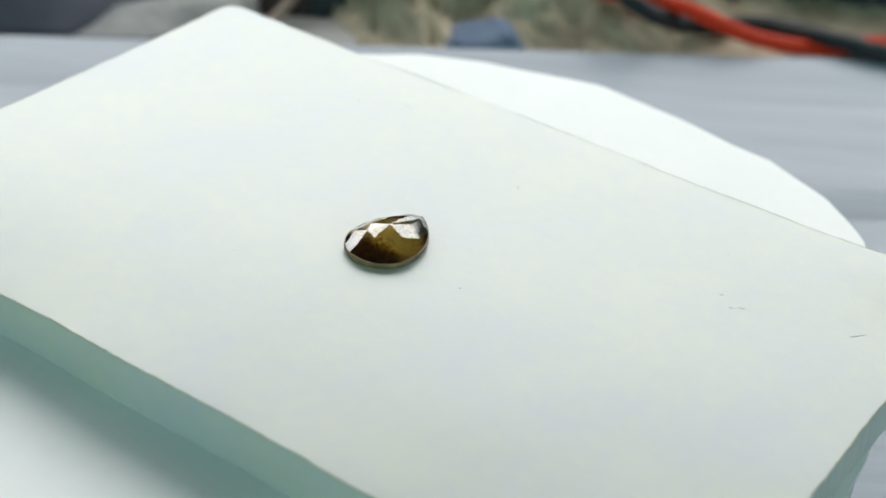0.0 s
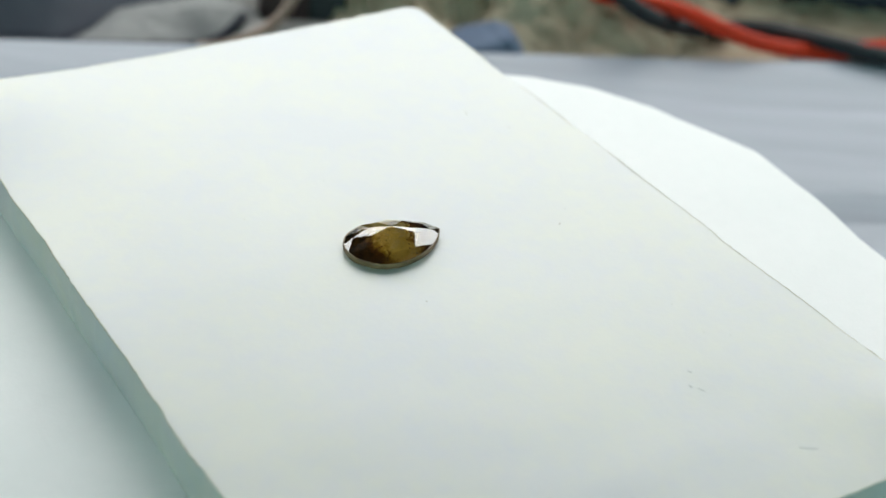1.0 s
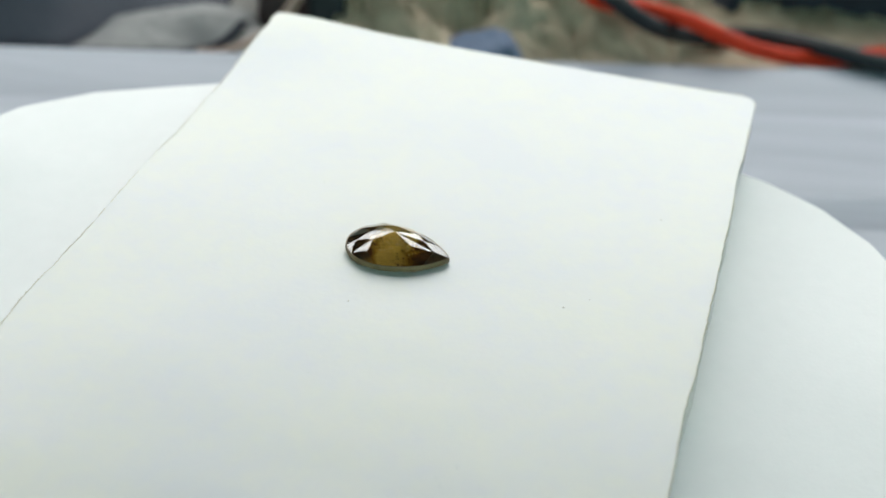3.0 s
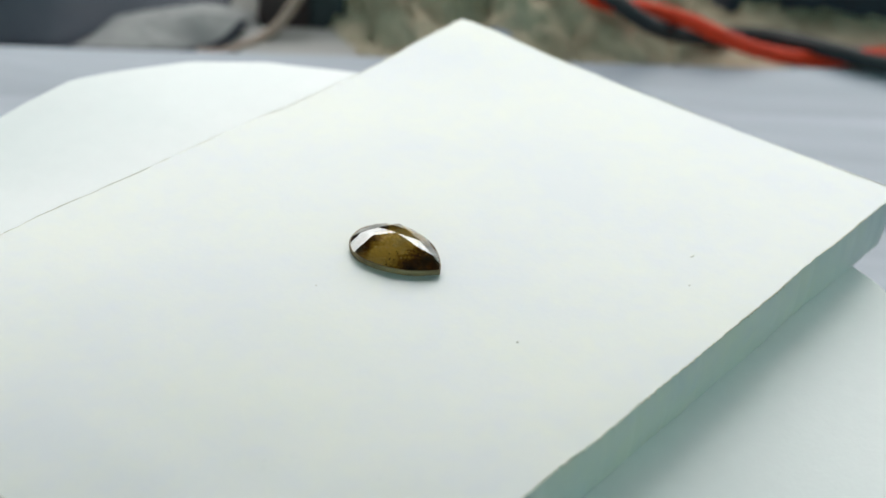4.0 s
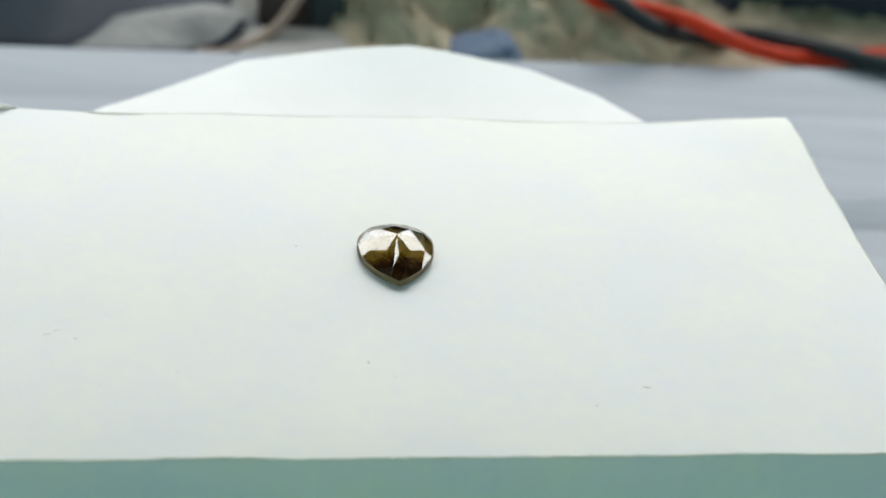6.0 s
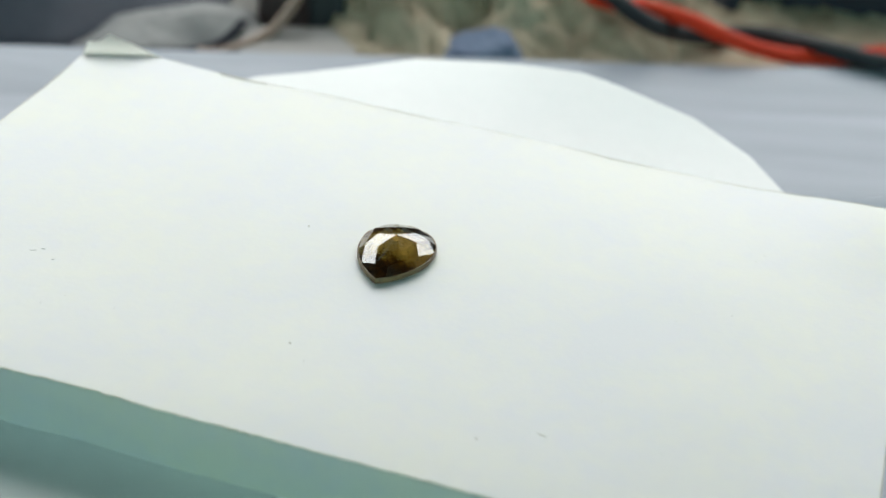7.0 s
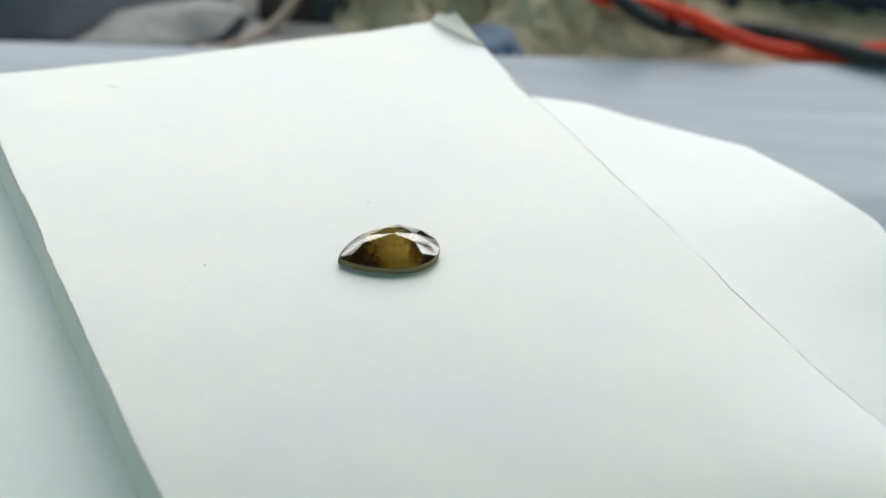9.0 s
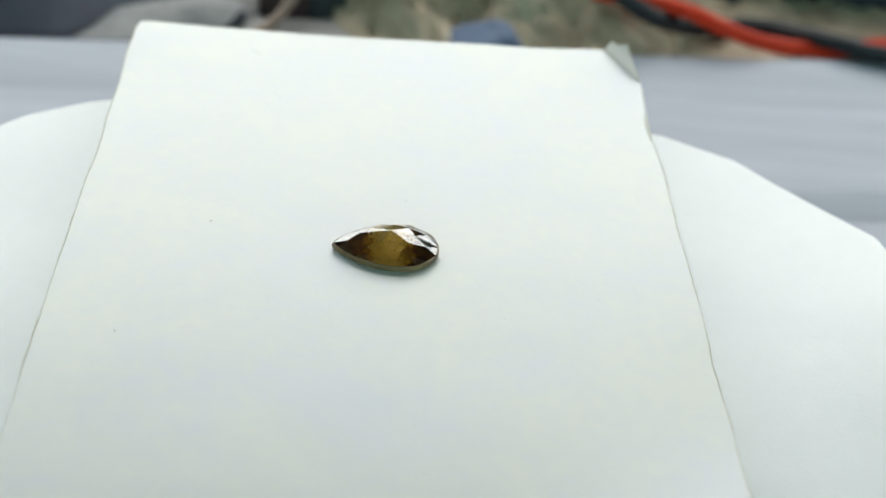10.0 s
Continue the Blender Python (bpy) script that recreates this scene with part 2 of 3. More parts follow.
# corners left by the scissors round the disc: degrees and radius
CUTS = ((-180, 48.7), (-142, 49.2), (-136, 51.3), (-128, 53.1), (-118, 54.3), (-108, 54.6), (-82, 55.2), (-66, 55.1), (-57, 55.0), (-49, 53.7), (-41, 51.6), (-5, 48.6), (38, 50.4),
        (57, 54.0), (67, 55.0), (83.5, 55.4), (91, 54.5), (105.5, 54.5), (111, 52.9), (118, 51.8), (128, 51.0), (138, 48.6), (180, 48.7))


def disc_rim(a):
    """Radius and rise of the hand-cut rim at the angle a: straight cuts from corner to corner."""
    d = math.degrees(math.atan2(math.sin(a), math.cos(a)))
    for (d0, r0), (d1, r1) in zip(CUTS, CUTS[1:]):
        if d0 <= d <= d1:
            w = radians(d1 - d0)
            p, q = math.sin(radians(d1 - d)) / r0, math.sin(radians(d - d0)) / r1
            r = math.sin(w) / (p + q)
            r = max(r, min(r0, r1) * 0.985) + 0.06 * math.sin(23 * a + 1) + 0.10 * math.sin(11 * a)
            break
    z = 2.1 * math.exp(-((d - 81) / 20) ** 2) + 0.15 * math.sin(3 * a + 2.6) + 0.15 * math.sin(8 * a + 0.6)
    return r, z


def paper_disc():
    bm = bmesh.new()
    na, nr, thick = 300, 18, 0.35
    rows = []
    for side in (0, 1):
        grid = []
        for i in range(1, nr + 1):
            ring = []
            for k in range(na):
                a = 2 * math.pi * k / na
                r, z = disc_rim(a)
                q = i / nr
                h = -5.61 + z * max(0, (q - 0.6) / 0.4) ** 1.5
                ring.append(bm.verts.new((q * r * math.cos(a) * MM, q * r * math.sin(a) * MM, (h - side * thick) * MM)))
            grid.append(ring)
        rows.append(grid)
    for grid in rows:
        for a, b in zip(grid, grid[1:]):
            for k in range(na):
                bm.faces.new((a[k], a[(k + 1) % na], b[(k + 1) % na], b[k]))
        bm.faces.new(grid[0])
    for k in range(na):
        rim = bm.faces.new((rows[0][-1][k], rows[0][-1][(k + 1) % na], rows[1][-1][(k + 1) % na], rows[1][-1][k]))
        rim.edges[0].smooth = rim.edges[2].smooth = False
    return tagged(part("paper_disc", bm, DISC, smooth=True), "round white hand-cut paper lying on the turntable", "paper")


X0, X1, Y0, Y1, DEPTH = -47.2, 48.2, -30.8, 29.1, 5.4


def edge_point(u, v, grow=0.0):
    """A point of the packet's wavy outline plan, in millimetres."""
    x = X0 - grow + (X1 - X0 + 2 * grow) * u
    y = Y0 - grow + (Y1 - Y0 + 2 * grow) * v
    side = (2 * v - 1)
    end = (2 * u - 1)
    y += side * abs(side) ** 6 * (0.35 * wave(x * 0.09, side * 3) + 0.09 * wave(x * 0.35, side * 5 + 2) + 0.10 * wave(x * 1.3, side * 8 + 1) + 0.05 * wave(x * 3.1, side * 6))
    x += end * abs(end) ** 6 * (0.35 * wave(y * 0.08, end * 4 + 7) + 0.09 * wave(y * 0.4, end * 3) + 0.07 * wave(y * 1.4, end * 9 + 2) + 0.04 * wave(y * 3.3, end * 7))
    corner = max(0, abs(end) - 0.965) / 0.035 * max(0, abs(side) - 0.945) / 0.055
    worn = 0.6 if x > 0 > y else 1.2 if x < 0 < y else 0.2
    x -= math.copysign(corner * worn, end)
    y -= math.copysign(corner * worn, side)
    return x, y


def surface(x, y):
    """Height of the packet's top paper."""
    z = 0.05 * wave(x * 0.06, y * 0.06, 3) + 0.03 * wave(x * 0.2, y * 0.2, 5)
    for cx, cy, h, s in ((47.5, -30.5, 0.0, 9), (48.2, 29, 0.95, 12), (-44, -30.5, 0.40, 7), (-47, 28.5, 0.5, 10)):
        z += h * math.exp(-((x - cx) ** 2 + (y - cy) ** 2) / (s * s))
    z -= 0.35 * (y / 29) * abs(y / 29)
    z -= 0.25 * math.exp(-((x - 26) / 13) ** 2) * max(0, (y - 13) / 16) ** 2
    return z


FOLD_X, FOLD_Y, FOLD_R, FOLD_A = 8.2, 3.6, 0.4, radians(74)


def past_fold(x, y):
    """How far a point lies beyond the fold of the torn corner."""
    across = math.hypot(1 / FOLD_X, 1 / FOLD_Y)
    return ((X0 + FOLD_X - x) / FOLD_X + (y - (Y1 - FOLD_Y)) / FOLD_Y - 1.0) / across


def place(x, y):
    """A point of the top sheet in millimetres; the torn corner is bent up along its fold."""
    s = past_fold(x, y)
    if s <= 0:
        return Vector((x, y, surface(x, y)))
    arc = FOLD_R * FOLD_A
    a = min(s / FOLD_R, FOLD_A)
    out, up = FOLD_R * math.sin(a), FOLD_R * (1 - math.cos(a))
    if s > arc:
        rest = s - arc
        for k in range(8):
            lean = FOLD_A - 0.34 * rest * (k + 0.5) / 8
            out, up = out + rest / 8 * math.cos(lean), up + rest / 8 * math.sin(lean)
    n = Vector((-1 / FOLD_X, 1 / FOLD_Y)).normalized()
    base = Vector((x, y)) - n * s
    return Vector((base.x + n.x * out, base.y + n.y * out, surface(base.x, base.y) + up))


def finer(u):
    return u - 0.10 * math.sin(4 * math.pi * u) / (4 * math.pi) * 4


def paper_packet():
    packet = tagged(new("paper_packet"), "thick white folded paper packet with worn edges", "paper packet")

    def top(u, v):
        x, y = edge_point(finer(u), finer(v), 0.03)
        return Vector((x, y, surface(x, y) - 0.27)) * MM

    def under(u, v):
        x, y = edge_point(finer(u), finer(v), -0.15)
        return Vector((x, y, -DEPTH - 0.2)) * MM
    nu, nv, rows = 90, 60, 7
    bm = bmesh.new()
    ring = [(i, 0) for i in range(nu)] + [(nu, j) for j in range(nv)] + [(i, nv) for i in range(nu, 0, -1)] + [(0, j) for j in range(nv, 0, -1)]
    loops = []
    for k in range(rows + 1):
        q = k / rows
        loop = []
        for n, (i, j) in enumerate(ring):
            a, b = top(i / nu, j / nv), under(i / nu, j / nv)
            p = a.lerp(b, q)
            bulge = (0.28 * math.sin(math.pi * q) + 0.12 * wave(p.x / MM * 0.12, p.y / MM * 0.12, q * 2) * math.sin(math.pi * q)) * MM
            out = Vector((p.x, p.y, 0)).normalized()
            loop.append(bm.verts.new(p + out * bulge))
        loops.append(loop)
    for a, b in zip(loops, loops[1:]):
        for n in range(len(ring)):
            bm.faces.new((a[n], a[(n + 1) % len(ring)], b[(n + 1) % len(ring)], b[n]))
    inner = [bm.verts.new((v.co.x * 0.975, v.co.y * 0.965, -1.6 * MM)) for v in loops[0]]
    for n in range(len(ring)):
        bm.faces.new((loops[0][n], inner[n], inner[(n + 1) % len(ring)], loops[0][(n + 1) % len(ring)]))
    bm.faces.new(inner)
    bm.faces.new(loops[-1][::-1])
    part("body", bm, PAPER, packet)

    def skin(u, v):
        return place(*edge_point(finer(u), finer(v), 0.05)) * MM

    def lower(u, v):
        return skin(u, v) - Vector((0, 0, 0.28 * MM))
    mu, mv = 260, 190
    bm = sheet(mu, mv, skin, lower)
    single = []
    for k, f in enumerate(bm.faces):
        if k < 2 * mu * mv:
            u, v = (k // 2 // mv + 0.5) / mu, (k // 2 % mv + 0.5) / mv
        elif k < 2 * mu * mv + 2 * mu:
            k -= 2 * mu * mv
            u, v = (k // 2 + 0.5) / mu, float(k % 2)
            k = 1
        else:
            k -= 2 * mu * (mv + 1)
            u, v = float(k % 2), (k // 2 + 0.5) / mv
            k = 1
        if past_fold(*edge_point(finer(u), finer(v), 0.05)) > 0.05:
            f.material_index = 1
            if k % 2:
                single.append(f)
    bmesh.ops.delete(bm, geom=single, context="FACES_ONLY")
    part("top_sheet", bm, [PAPER, THIN], packet, "smooth white paper sheet with a curled corner")
    rng = random.Random(12)
    for along, at in ((True, 0.0), (True, 1.0), (False, 0.0), (False, 1.0)):
        line = []
        for i in range(181):
            q = finer(0.01 + 0.98 * i / 180)
            x, y = edge_point(q, at, 0.02) if along else edge_point(at, q, 0.02)
            if past_fold(x, y) > -0.2:
                continue
            p = place(x, y)
            p.z += -0.06 + 0.05 * wave((x + y) * 0.12, at * 9) + 0.04 * wave((x + y) * 0.7, at * 5)
            line.append(p * MM)
        bm = tube(line, 0.085 * MM, 6, 1)
        for i in range(90):
            p = rng.choice(line)
            if rng.random() < 0.5:
                p = line[min(len(line) - 1, int(abs(rng.gauss(0.14 if at else 0.72, 0.02)) * 180))]
            tuft = bmesh.ops.create_icosphere(bm, subdivisions=1, radius=rng.uniform(0.05, 0.13) * MM)["verts"]
            for v in tuft:
                v.co = p + Vector((v.co.x * rng.uniform(0.6, 2.2), v.co.y * rng.uniform(0.6, 2.0), v.co.z * 0.8 - 0.03 * MM))
        part("worn_edge", bm, WORN, packet, "frayed tan paper edge")

    # A short greyish patch laid on the sheet just inside its edge.
    def torn(i, j):
        x, y = -31.2 + 5.8 * i, 28.85 - (0.05 + 0.26 * math.sin(math.pi * i) ** 0.6 * (0.7 + 0.6 * wave(i * 9, 3))) * (1 - j)
        return (place(x, y) + Vector((0, 0, 0.03 + 0.05 * wave(i * 14, j * 3, 6)))) * MM
    part("grey_edge_patch", sheet(30, 6, torn, lambda i, j: torn(i, j) - Vector((0, 0, 0.1 * MM))), GREY_EDGE, packet, "thin greyish patch along the paper edge")
    rng = random.Random(4)
    specks = [(-9.1, 1.4, 0.11), (-3.2, -17.7, 0.12), (15.9, -24.1, 0.12)]
    specks += [(rng.uniform(-38, 40), rng.uniform(-24, 23), rng.uniform(0.03, 0.06)) for _ in range(14)]
    for x, y, r in specks:
        bm = bmesh.new()
        bmesh.ops.create_icosphere(bm, subdivisions=1, radius=r * MM)
        for v in bm.verts:
            v.co = Vector((v.co.x * rng.uniform(0.7, 1.6), v.co.y * rng.uniform(0.6, 1.1), v.co.z * 0.5)) + Vector((x, y, surface(x, y) + 0.02)) * MM
        part("speck", bm, SPECK, packet)
    bm = bmesh.new()
    bmesh.ops.create_icosphere(bm, subdivisions=1, radius=0.07 * MM, matrix=Matrix.Translation(Vector((20.8, -21.5, surface(20.8, -21.5) + 0.02)) * MM) @ Matrix.Rotation(2.9, 4, "Z") @ Matrix.Diagonal((6, 0.9, 0.5, 1)))
    part("fibre", bm, WORN, packet, "short tan fibre")
    for x, y, l, a in ((-31.1, -13.4, 0.8, 0.35), (-30.3, -12.8, 0.55, 0.2), (-28.6, -14.1, 0.5, 0.5), (-41.5, -16.5, 2.0, 0.9)):
        bm = bmesh.new()
        bmesh.ops.create_icosphere(bm, subdivisions=1, radius=0.12 * MM)
        bmesh.ops.scale(bm, vec=(l / 0.24, 0.8, 0.3), verts=bm.verts)
        bmesh.ops.rotate(bm, matrix=Matrix.Rotation(a, 3, "Z"), verts=bm.verts)
        bmesh.ops.translate(bm, vec=Vector((x, y, surface(x, y) + 0.01)) * MM, verts=bm.verts)
        part("mark", bm, MARK, packet)
    return packet


def glow_zoned_brown():
    """The included floor of the stone, its inner glow put into the colour: gold across its waist, dark brown towards
    both ends.
    """
    m = bpy.data.materials.new("glow_zoned_brown")
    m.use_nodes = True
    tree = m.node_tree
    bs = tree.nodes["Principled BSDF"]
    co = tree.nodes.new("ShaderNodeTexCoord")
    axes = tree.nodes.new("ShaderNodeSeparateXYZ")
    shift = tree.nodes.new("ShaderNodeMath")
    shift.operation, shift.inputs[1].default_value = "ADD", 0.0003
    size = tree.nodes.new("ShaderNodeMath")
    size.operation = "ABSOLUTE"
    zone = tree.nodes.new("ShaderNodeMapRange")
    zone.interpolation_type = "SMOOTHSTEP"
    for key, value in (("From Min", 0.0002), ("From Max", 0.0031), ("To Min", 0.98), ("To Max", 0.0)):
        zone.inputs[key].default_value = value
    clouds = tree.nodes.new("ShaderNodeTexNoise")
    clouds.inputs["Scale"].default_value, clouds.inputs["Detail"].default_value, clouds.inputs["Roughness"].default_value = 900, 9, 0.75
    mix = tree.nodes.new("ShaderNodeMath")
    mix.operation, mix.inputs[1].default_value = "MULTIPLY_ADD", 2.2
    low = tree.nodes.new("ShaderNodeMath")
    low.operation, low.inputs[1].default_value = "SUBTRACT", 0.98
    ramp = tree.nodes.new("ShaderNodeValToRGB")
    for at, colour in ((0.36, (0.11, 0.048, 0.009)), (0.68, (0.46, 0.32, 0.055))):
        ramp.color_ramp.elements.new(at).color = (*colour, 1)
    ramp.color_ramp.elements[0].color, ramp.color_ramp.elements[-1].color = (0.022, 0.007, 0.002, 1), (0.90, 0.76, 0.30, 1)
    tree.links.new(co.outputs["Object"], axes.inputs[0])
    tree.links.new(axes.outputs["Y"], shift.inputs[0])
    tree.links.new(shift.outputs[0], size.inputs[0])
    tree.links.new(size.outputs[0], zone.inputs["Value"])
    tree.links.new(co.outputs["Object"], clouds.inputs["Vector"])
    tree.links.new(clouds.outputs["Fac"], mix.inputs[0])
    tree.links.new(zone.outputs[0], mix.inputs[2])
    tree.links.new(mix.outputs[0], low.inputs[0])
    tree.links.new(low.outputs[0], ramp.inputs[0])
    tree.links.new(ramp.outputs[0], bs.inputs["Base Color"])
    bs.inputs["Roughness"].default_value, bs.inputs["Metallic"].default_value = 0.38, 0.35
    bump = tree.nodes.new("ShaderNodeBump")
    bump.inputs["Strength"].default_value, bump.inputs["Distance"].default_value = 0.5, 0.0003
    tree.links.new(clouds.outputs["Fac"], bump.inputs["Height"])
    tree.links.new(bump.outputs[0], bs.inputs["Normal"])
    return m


def stone_materials():
    m = material("brown_stone", (0.88, 0.72, 0.40), 0.03, second=(0.74, 0.54, 0.24), scale=500, Transmission_Weight=1.0, IOR=2.05)
    g = material("frosted_girdle", (0.34, 0.225, 0.12), 0.4, second=(0.19, 0.12, 0.06), scale=700, bump=0.3, bump_scale=6000)
    f = material("gold_inclusion_glint", (0.95, 0.88, 0.52), 0.3, 0.15, second=(0.85, 0.66, 0.22), scale=900)
    d = material("brown_inclusion", (0.06, 0.024, 0.006), 0.5, second=(0.03, 0.012, 0.003), scale=900)
    return m, g, f, d


GM = 1.09 * MM        # the stone is drawn in a slightly smaller unit


def pear(a, s=1.0):
    """The pear outline at the angle a, scaled by s about its middle; the point lies towards -y."""
    x, y = math.sin(a), math.cos(a)
    if y > -0.1:
        px, py = 3.42 * x, 0.75 + 3.45 * y
    else:
        q = (-y - 0.1) / 0.9
        px, py = 3.40 * math.copysign(abs(math.sin(math.acos(min(1, q)))) ** 1.7, x), 0.4 - 5.65 * q
    return 0.42 + px * s, -0.35 + (py + 0.35) * s


def gemstone():
    stone_m, girdle_m, fleck_m, dark_m = stone_materials()
    gem = tagged(new("gemstone"), "brown pear-shaped rose-cut gemstone with golden inclusions", "gemstone")
    base = 0.02
    n = 16
    ang = [2 * math.pi * k / n for k in range(n)]
    bm = bmesh.new()
    rim = [bm.verts.new((*[c * GM for c in pear(a, 0.985)], (base + 0.58) * GM)) for a in ang]
    low = [bm.verts.new((*[c * GM for c in pear(a, 0.95)], base * GM)) for a in ang]
    h = n // 2
    outer = [bm.verts.new((*[c * GM for c in pear(ang[2 * k] + math.pi / h, 0.80)], (base + 1.20 + 0.05 * math.sin(2.3 * k)) * GM)) for k in range(h)]
    inner = [bm.verts.new((*[c * GM for c in pear(ang[2 * k], 0.52)], (base + 1.68 + 0.04 * math.sin(1.7 * k + 1)) * GM)) for k in range(h)]
    apex = bm.verts.new((0.42 * GM, -0.1 * GM, (base + 2.16) * GM))
    for k in range(h):
        a, b, c = rim[2 * k], rim[2 * k + 1], rim[(2 * k + 2) % n]
        bm.faces.new((a, b, outer[k]))
        bm.faces.new((b, c, outer[k]))
        bm.faces.new((a, outer[k], inner[k], outer[k - 1]))
        bm.faces.new((inner[k], outer[k], inner[(k + 1) % h], apex))
    for k in range(n):
        bm.faces.new((rim[k], low[k], low[(k + 1) % n], rim[(k + 1) % n]))
    # Opaque floor face, coloured for the light that would pass through.
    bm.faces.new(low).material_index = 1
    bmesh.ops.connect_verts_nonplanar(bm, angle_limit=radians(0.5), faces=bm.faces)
    part("crown", bm, [stone_m, glow_zoned_brown()], gem, "glossy brown faceted crown")
    bm = bmesh.new()
    count = 72
    loops = []
    for s, z in ((0.965, 0.0), (0.995, 0.08), (1.004, 0.34), (1.0, 0.52), (0.99, 0.60), (0.97, 0.58)):
        loops.append([bm.verts.new((*[c * GM for c in pear(2 * math.pi * k / count, s)], (base + z + 0.02 * math.sin(9 * k / count * 6.283 + 1)) * GM)) for k in range(count)])
    for a, b in zip(loops, loops[1:]):
        for k in range(count):
            bm.faces.new((a[k], a[(k + 1) % count], b[(k + 1) % count], b[k]))
    part("girdle", bm, girdle_m, gem, "frosted greyish brown girdle", smooth=True)
    rng = random.Random(9)
    for name, mat, count, size, label in (("inclusion_glint", fleck_m, 190, 0.14, "scattered golden flecks inside the stone, clustered to imitate a glint"), ("dark_inclusion", dark_m, 60, 0.08, "dark brown clouds inside the stone")):
        bm = bmesh.new()
        for _ in range(count):
            r, a = (1.7 if mat is fleck_m else 2.6) * math.sqrt(rng.random()), rng.uniform(0, 6.283)
            spot = Vector((0.42 + r * math.cos(a), -0.3 + 1.15 * r * math.sin(a), 0.12 + rng.random() * (0.9 - 0.2 * r))) * GM
            # Most flecks cluster beside the apex, in place of the stone's inner glint.
            if mat is fleck_m and rng.random() < 0.6:
                spot = Vector((0.42 + rng.gauss(0, 0.45), -0.85 + rng.gauss(0, 0.4), rng.uniform(0.7, 1.75))) * GM
            made = bmesh.ops.create_icosphere(bm, subdivisions=1, radius=size * rng.uniform(0.25, 1.0) * GM)["verts"]
            for v in made:
                v.co = spot + Vector((v.co.x * rng.uniform(0.5, 1.6), v.co.y * rng.uniform(0.5, 1.6), v.co.z * 0.35))
        part(name, bm, mat, gem, label)
    return gem


platter = turntable()
disc = paper_disc()
packet = paper_packet()
gem = gemstone()


# ---- clutter behind the board ----
def slope_of(j):
    return 0.22 + 0.78 * min(1.0, 4 * j)


def mound(name, m, label, category, u0, u1, v0, v1, height, seed, rough=6.0, scale=0.05, nu=90, nv=50, shape=None, side=12, front=None, thin=0.0, crisp=1.0, gaps=(), ramp=9, crease=0.0):
    """A crumpled soft thing on the bench: a closed heap over a stretch of u and v, in millimetres."""
    def top(i, j):
        u = u0 + (u1 - u0) * i
        v = v0 + (v1 - v0) * j + (3.0 * wave(u * 0.05, seed) + (front(u) if front else 0.0)) * (1 - j)
        rise = min(1.0, (min(j, 1 - j) * ramp)) ** 0.7 * min(1.0, min(i, 1 - i) * side) ** 0.6
        for gu, gv, wu, wv in gaps:
            rise *= 1 - 0.92 * math.exp(-((u - gu) / wu) ** 2 - ((v - gv) / wv) ** 2)
        a, b = u + 0.75 * v, 0.30 * v - 0.16 * u
        fold = 0.5 + 0.9 * wave(a * scale, b * scale, seed) + 0.45 * abs(wave(a * scale * 2.2, b * scale * 2.2, seed + 4)) + crisp * (0.24 * abs(wave(a * scale * 4, b * scale * 5, seed + 7)) + 0.08 * wave(a * scale * 9, b * scale * 9, seed + 9))
        fold -= crease * max(0.0, 1 - 7 * abs(wave(a * scale * 0.8, b * scale * 1.9, seed + 12))) ** 2
        z = -33 + rise * (height * (shape(i, j) if shape else 1.0) + rough * fold * slope_of(j)) * (1 - thin * min(1.0, max(0.0, (u - 46) / 18)))
        return Vector(askew(u, v, max(z, -32.8))) * MM

    def under(i, j):
        p = top(i, j)
        return Vector((p.x, p.y, BENCH_Z))
    ob = part(name, sheet(nu, nv, top, under), m, smooth=True)
    return tagged(ob, label, category)


mound("beige_cloth", BEIGE, "crumpled beige woven cotton cloth heaped on the bench", "cloth", -3.0, 160, 108.7, 245, 3.5, 2.0, 14, 0.125, nu=300, nv=200, side=30, front=lambda u: 14 * min(1.0, max(0.0, (u - 74) / 9)), thin=0.7, crisp=3.4, ramp=6, crease=0.55,
      gaps=((40.5, 112, 1.6, 6), (56.5, 115, 1.0, 6), (21.5, 121, 3.0, 4), (15, 113, 1.2, 4)))
mound("blue_rag", BLUE, "small folded blue cotton rag under the cloth", "rag", 16.2, 30.8, 107.6, 117, 2.2, 5.0, 2.0, 0.12, nu=30, nv=24, side=5)
mound("navy_cloth", NAVY, "dark navy cloth lying over the beige cloth", "cloth", 68, 180, 133, 230, 23, 8.0, 4, 0.04)
bag = mound("grey_bag", GREY, "dark slate grey soft bag resting on the bench", "bag", -210, -19, 109.6, 225, 24, 11.0, 3, 0.02, shape=lambda i, j: 0.2 + 0.8 * min(1, j * 3) * min(1, (1 - i) * 3.4), side=5,
            front=lambda u: 13 * min(1.0, max(0.0, (u + 47) / 8)))
mound("pale_wrapper", FOIL, "pale grey wrinkled plastic wrapper beside the bag", "wrapper", -45, -12.8, 110.4, 126, 6.0, 14.0, 0.7, 0.08, nu=70, nv=50, shape=lambda i, j: i ** 1.2 * min(1, 1.6 * j), side=3)
mound("maroon_pouch", MAROON, "small dark maroon pouch lying on the bench", "pouch", -14.5, -5.2, 122, 152, 9, 17.0, 2, 0.06, nu=30, nv=30)
# Black heap standing in for the shade of the gap beside the cloth.
mound("dark_gap", BLACK, "small black heap added for the shaded gap beside the cloth", "pouch", -5.8, 1, 122, 152, 7, 19.0, 2, 0.06, nu=30, nv=30)


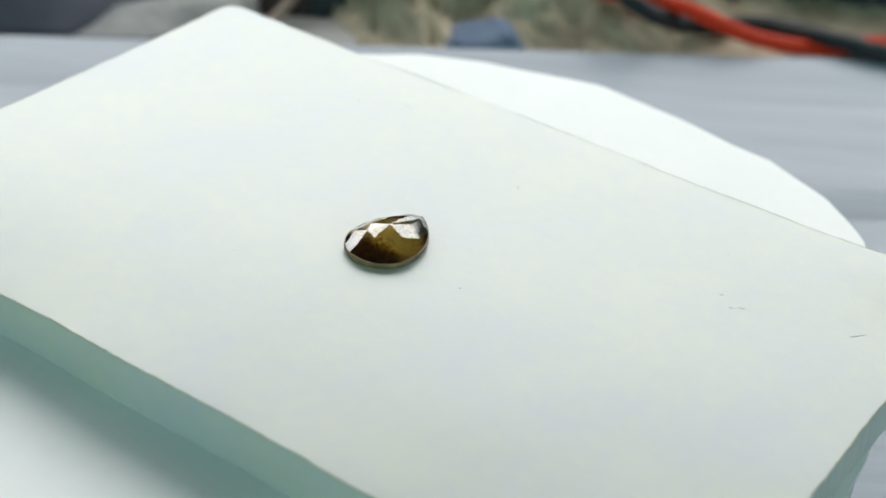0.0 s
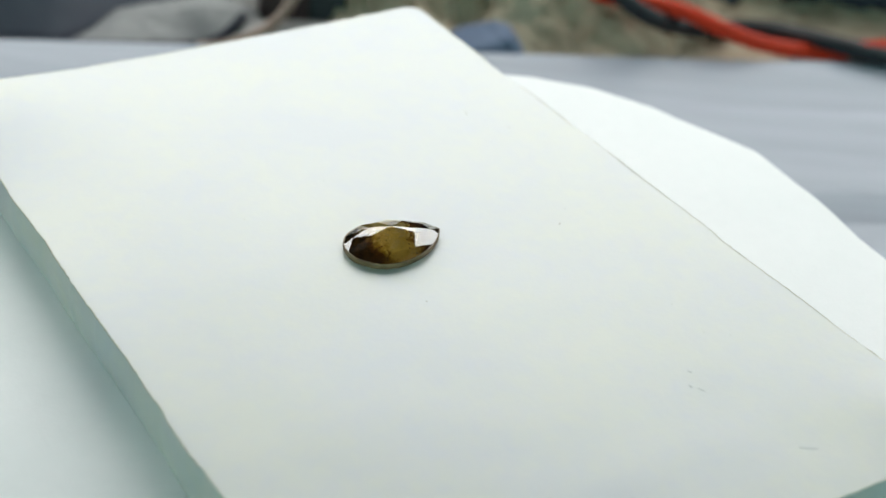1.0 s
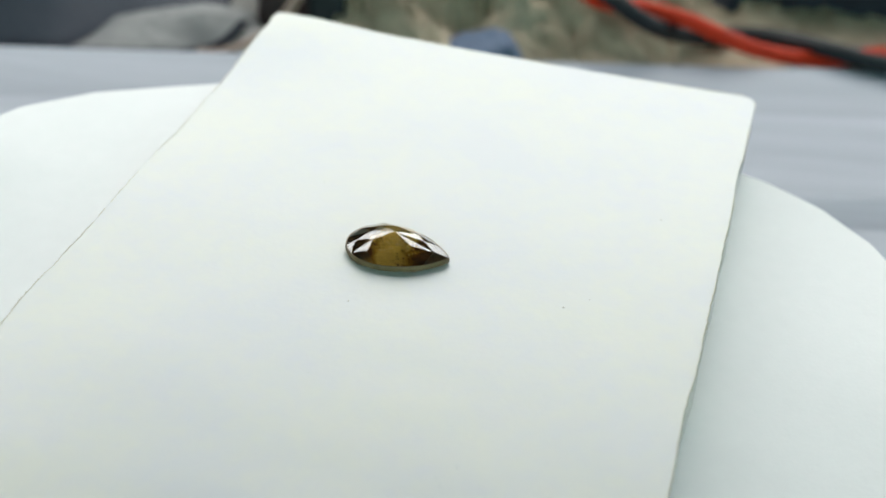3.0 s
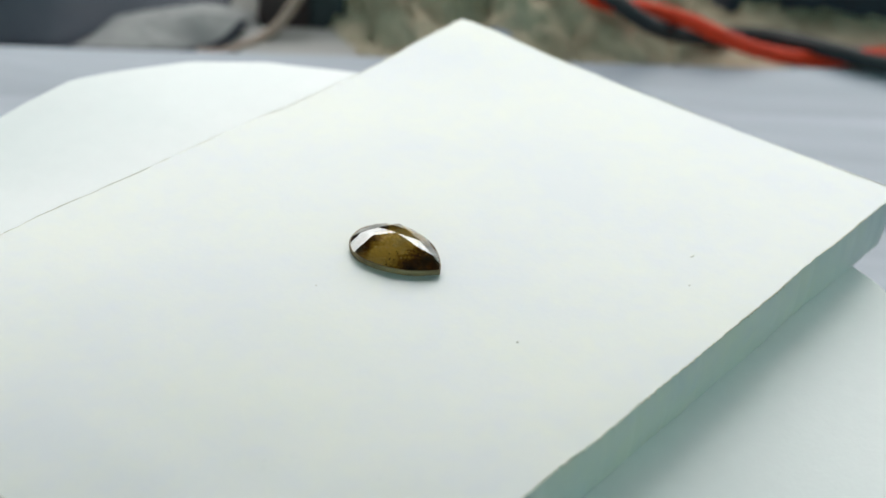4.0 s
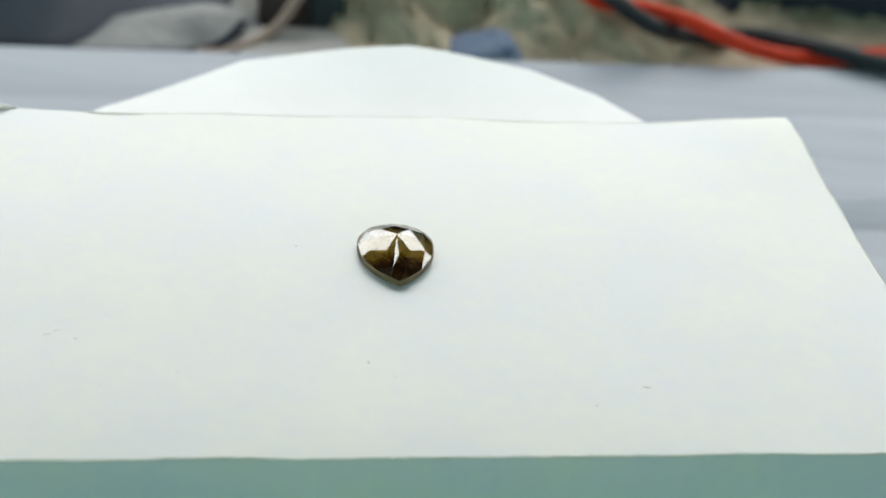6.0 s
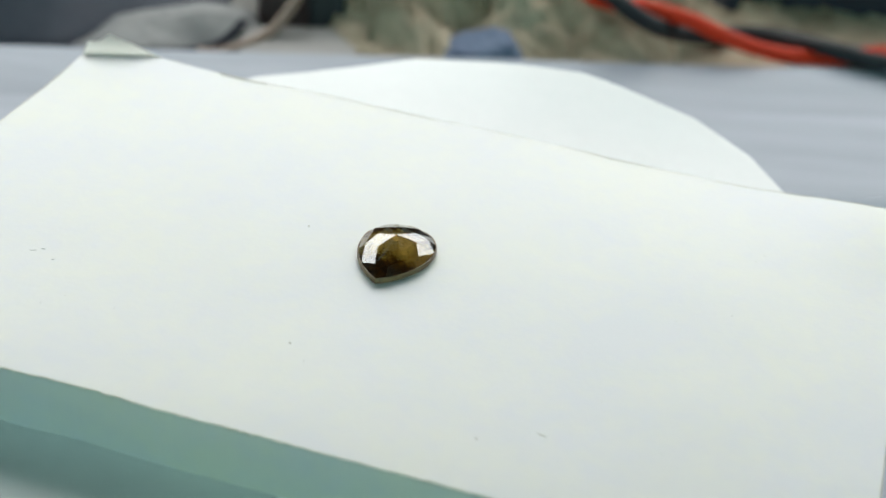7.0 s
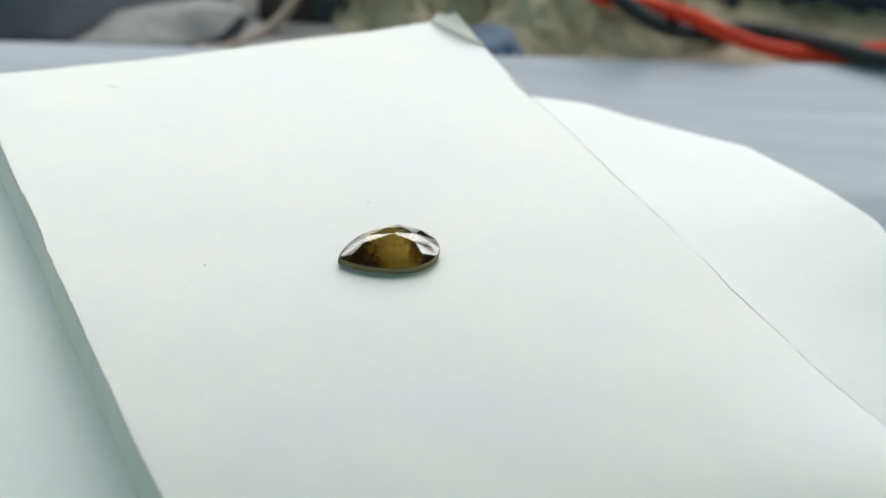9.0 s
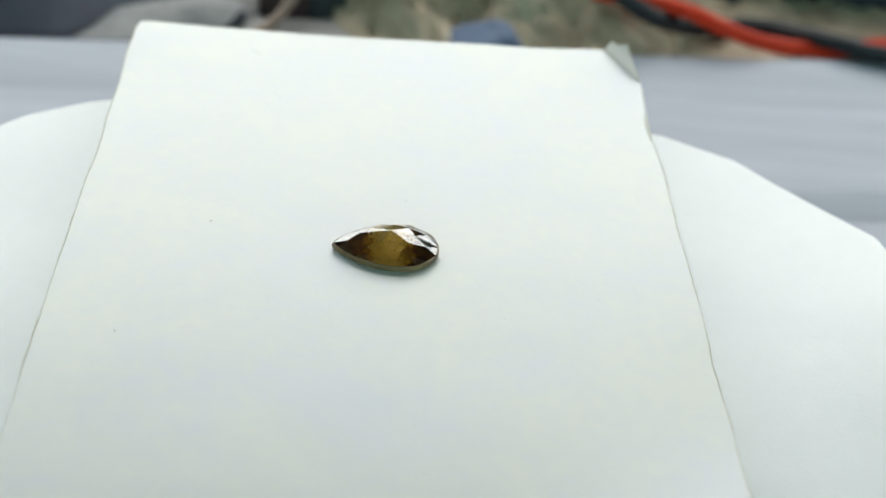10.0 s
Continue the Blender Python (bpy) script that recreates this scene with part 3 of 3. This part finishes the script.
# A dark line along the bag's lower edge, rising at its right end.
part("dark_rim", tube([Vector(askew(u, v, z)) * MM for u, v, z in ((-190, 110.0, -31.7), (-120, 109.6, -31.7), (-60, 109.4, -31.7), (-35, 109.8, -31.8), (-26, 110.6, -32.0), (-20.5, 113.4, -31.6), (-16.6, 118, -29.5))], 0.8 * MM), NAVY, bag, "thin dark line along the bag's lower edge", smooth=True)


def flat_strap():
    bm = tube([Vector(askew(u, v, z)) * MM for u, v, z in ((-24, 109.4, -31.5), (-19, 110.2, -31.4), (-11.8, 115.8, -30), (-6.5, 123, -25), (-3, 134, -22))], 0.95 * MM)
    tagged(part("leather_strap", bm, TAN, smooth=True), "thin tan leather strap on the bench", "strap")


flat_strap()


# Patch laid over shaded bench; the missing light is in its paler colour.
def bench_patch():
    def top(i, j):
        return Vector(askew(-17 + 19 * i, 108.2 + 11.5 * j, -30.9 + 0.25 * wave(i * 3, j * 2, 4))) * MM

    def under(i, j):
        return Vector((*top(i, j).xy, BENCH_Z))
    tagged(part("bench_patch", sheet(12, 8, top, under), PALE_BENCH), "pale grey patch added to lighten the bench behind the board", "offcut")


bench_patch()


def cable(name, m, label, points, radius):
    bm = tube([Vector(p) * MM for p in points], radius * MM)
    tagged(part(name, bm, m, smooth=True), label, "cable", "twisted test leads")


cable("red_cable", RED, "red rubber insulated cable twisted with a black one",
      ((30.3, 122.6, -22.5), (32.7, 123.8, -24.5), (36.7, 124.8, -25.5), (40.8, 122.0, -24.5), (47.7, 119.4, -25.0), (52.9, 116.6, -26.0), (58.4, 116.2, -27.8), (64.2, 117.4, -29.4), (70.3, 119.5, -30.7), (74.7, 121.3, -31.3), (79.6, 123.4, -31.4), (84.8, 125.1, -31.4), (92.3, 126.3, -31.4)), 1.35)
cable("black_cable", BLACK, "black rubber insulated cable twisted with a red one",
      ((32.9, 121.2, -21.5), (35.5, 117.8, -22.0), (38.3, 116.3, -23.5), (42.4, 117.7, -26.0), (47.0, 120.7, -28.3), (52.3, 123.5, -29.8), (55.9, 126.3, -30.6), (59.3, 128.0, -30.8), (64.4, 126.1, -30.0), (68.8, 121.6, -28.8), (73.4, 117.9, -28.2), (78.3, 115.5, -28.4), (81.7, 114.7, -28.6), (88.2, 112.4, -29.0)), 1.5)


def motions():
    def turning(t):
        return pose(0, 0, 0, 0, 0, START - SPIN * t - GAIN * t * t - 0.6 * math.exp(-((t - 1.3) / 0.7) ** 2) - 2.4 * math.exp(-((t - 3.6) / 0.5) ** 2))
    rows = [(k * 0.5, turning(k * 0.5)) for k in range(21)]
    for thing in (platter, disc, packet, gem):
        walk(thing, rows)


motions()
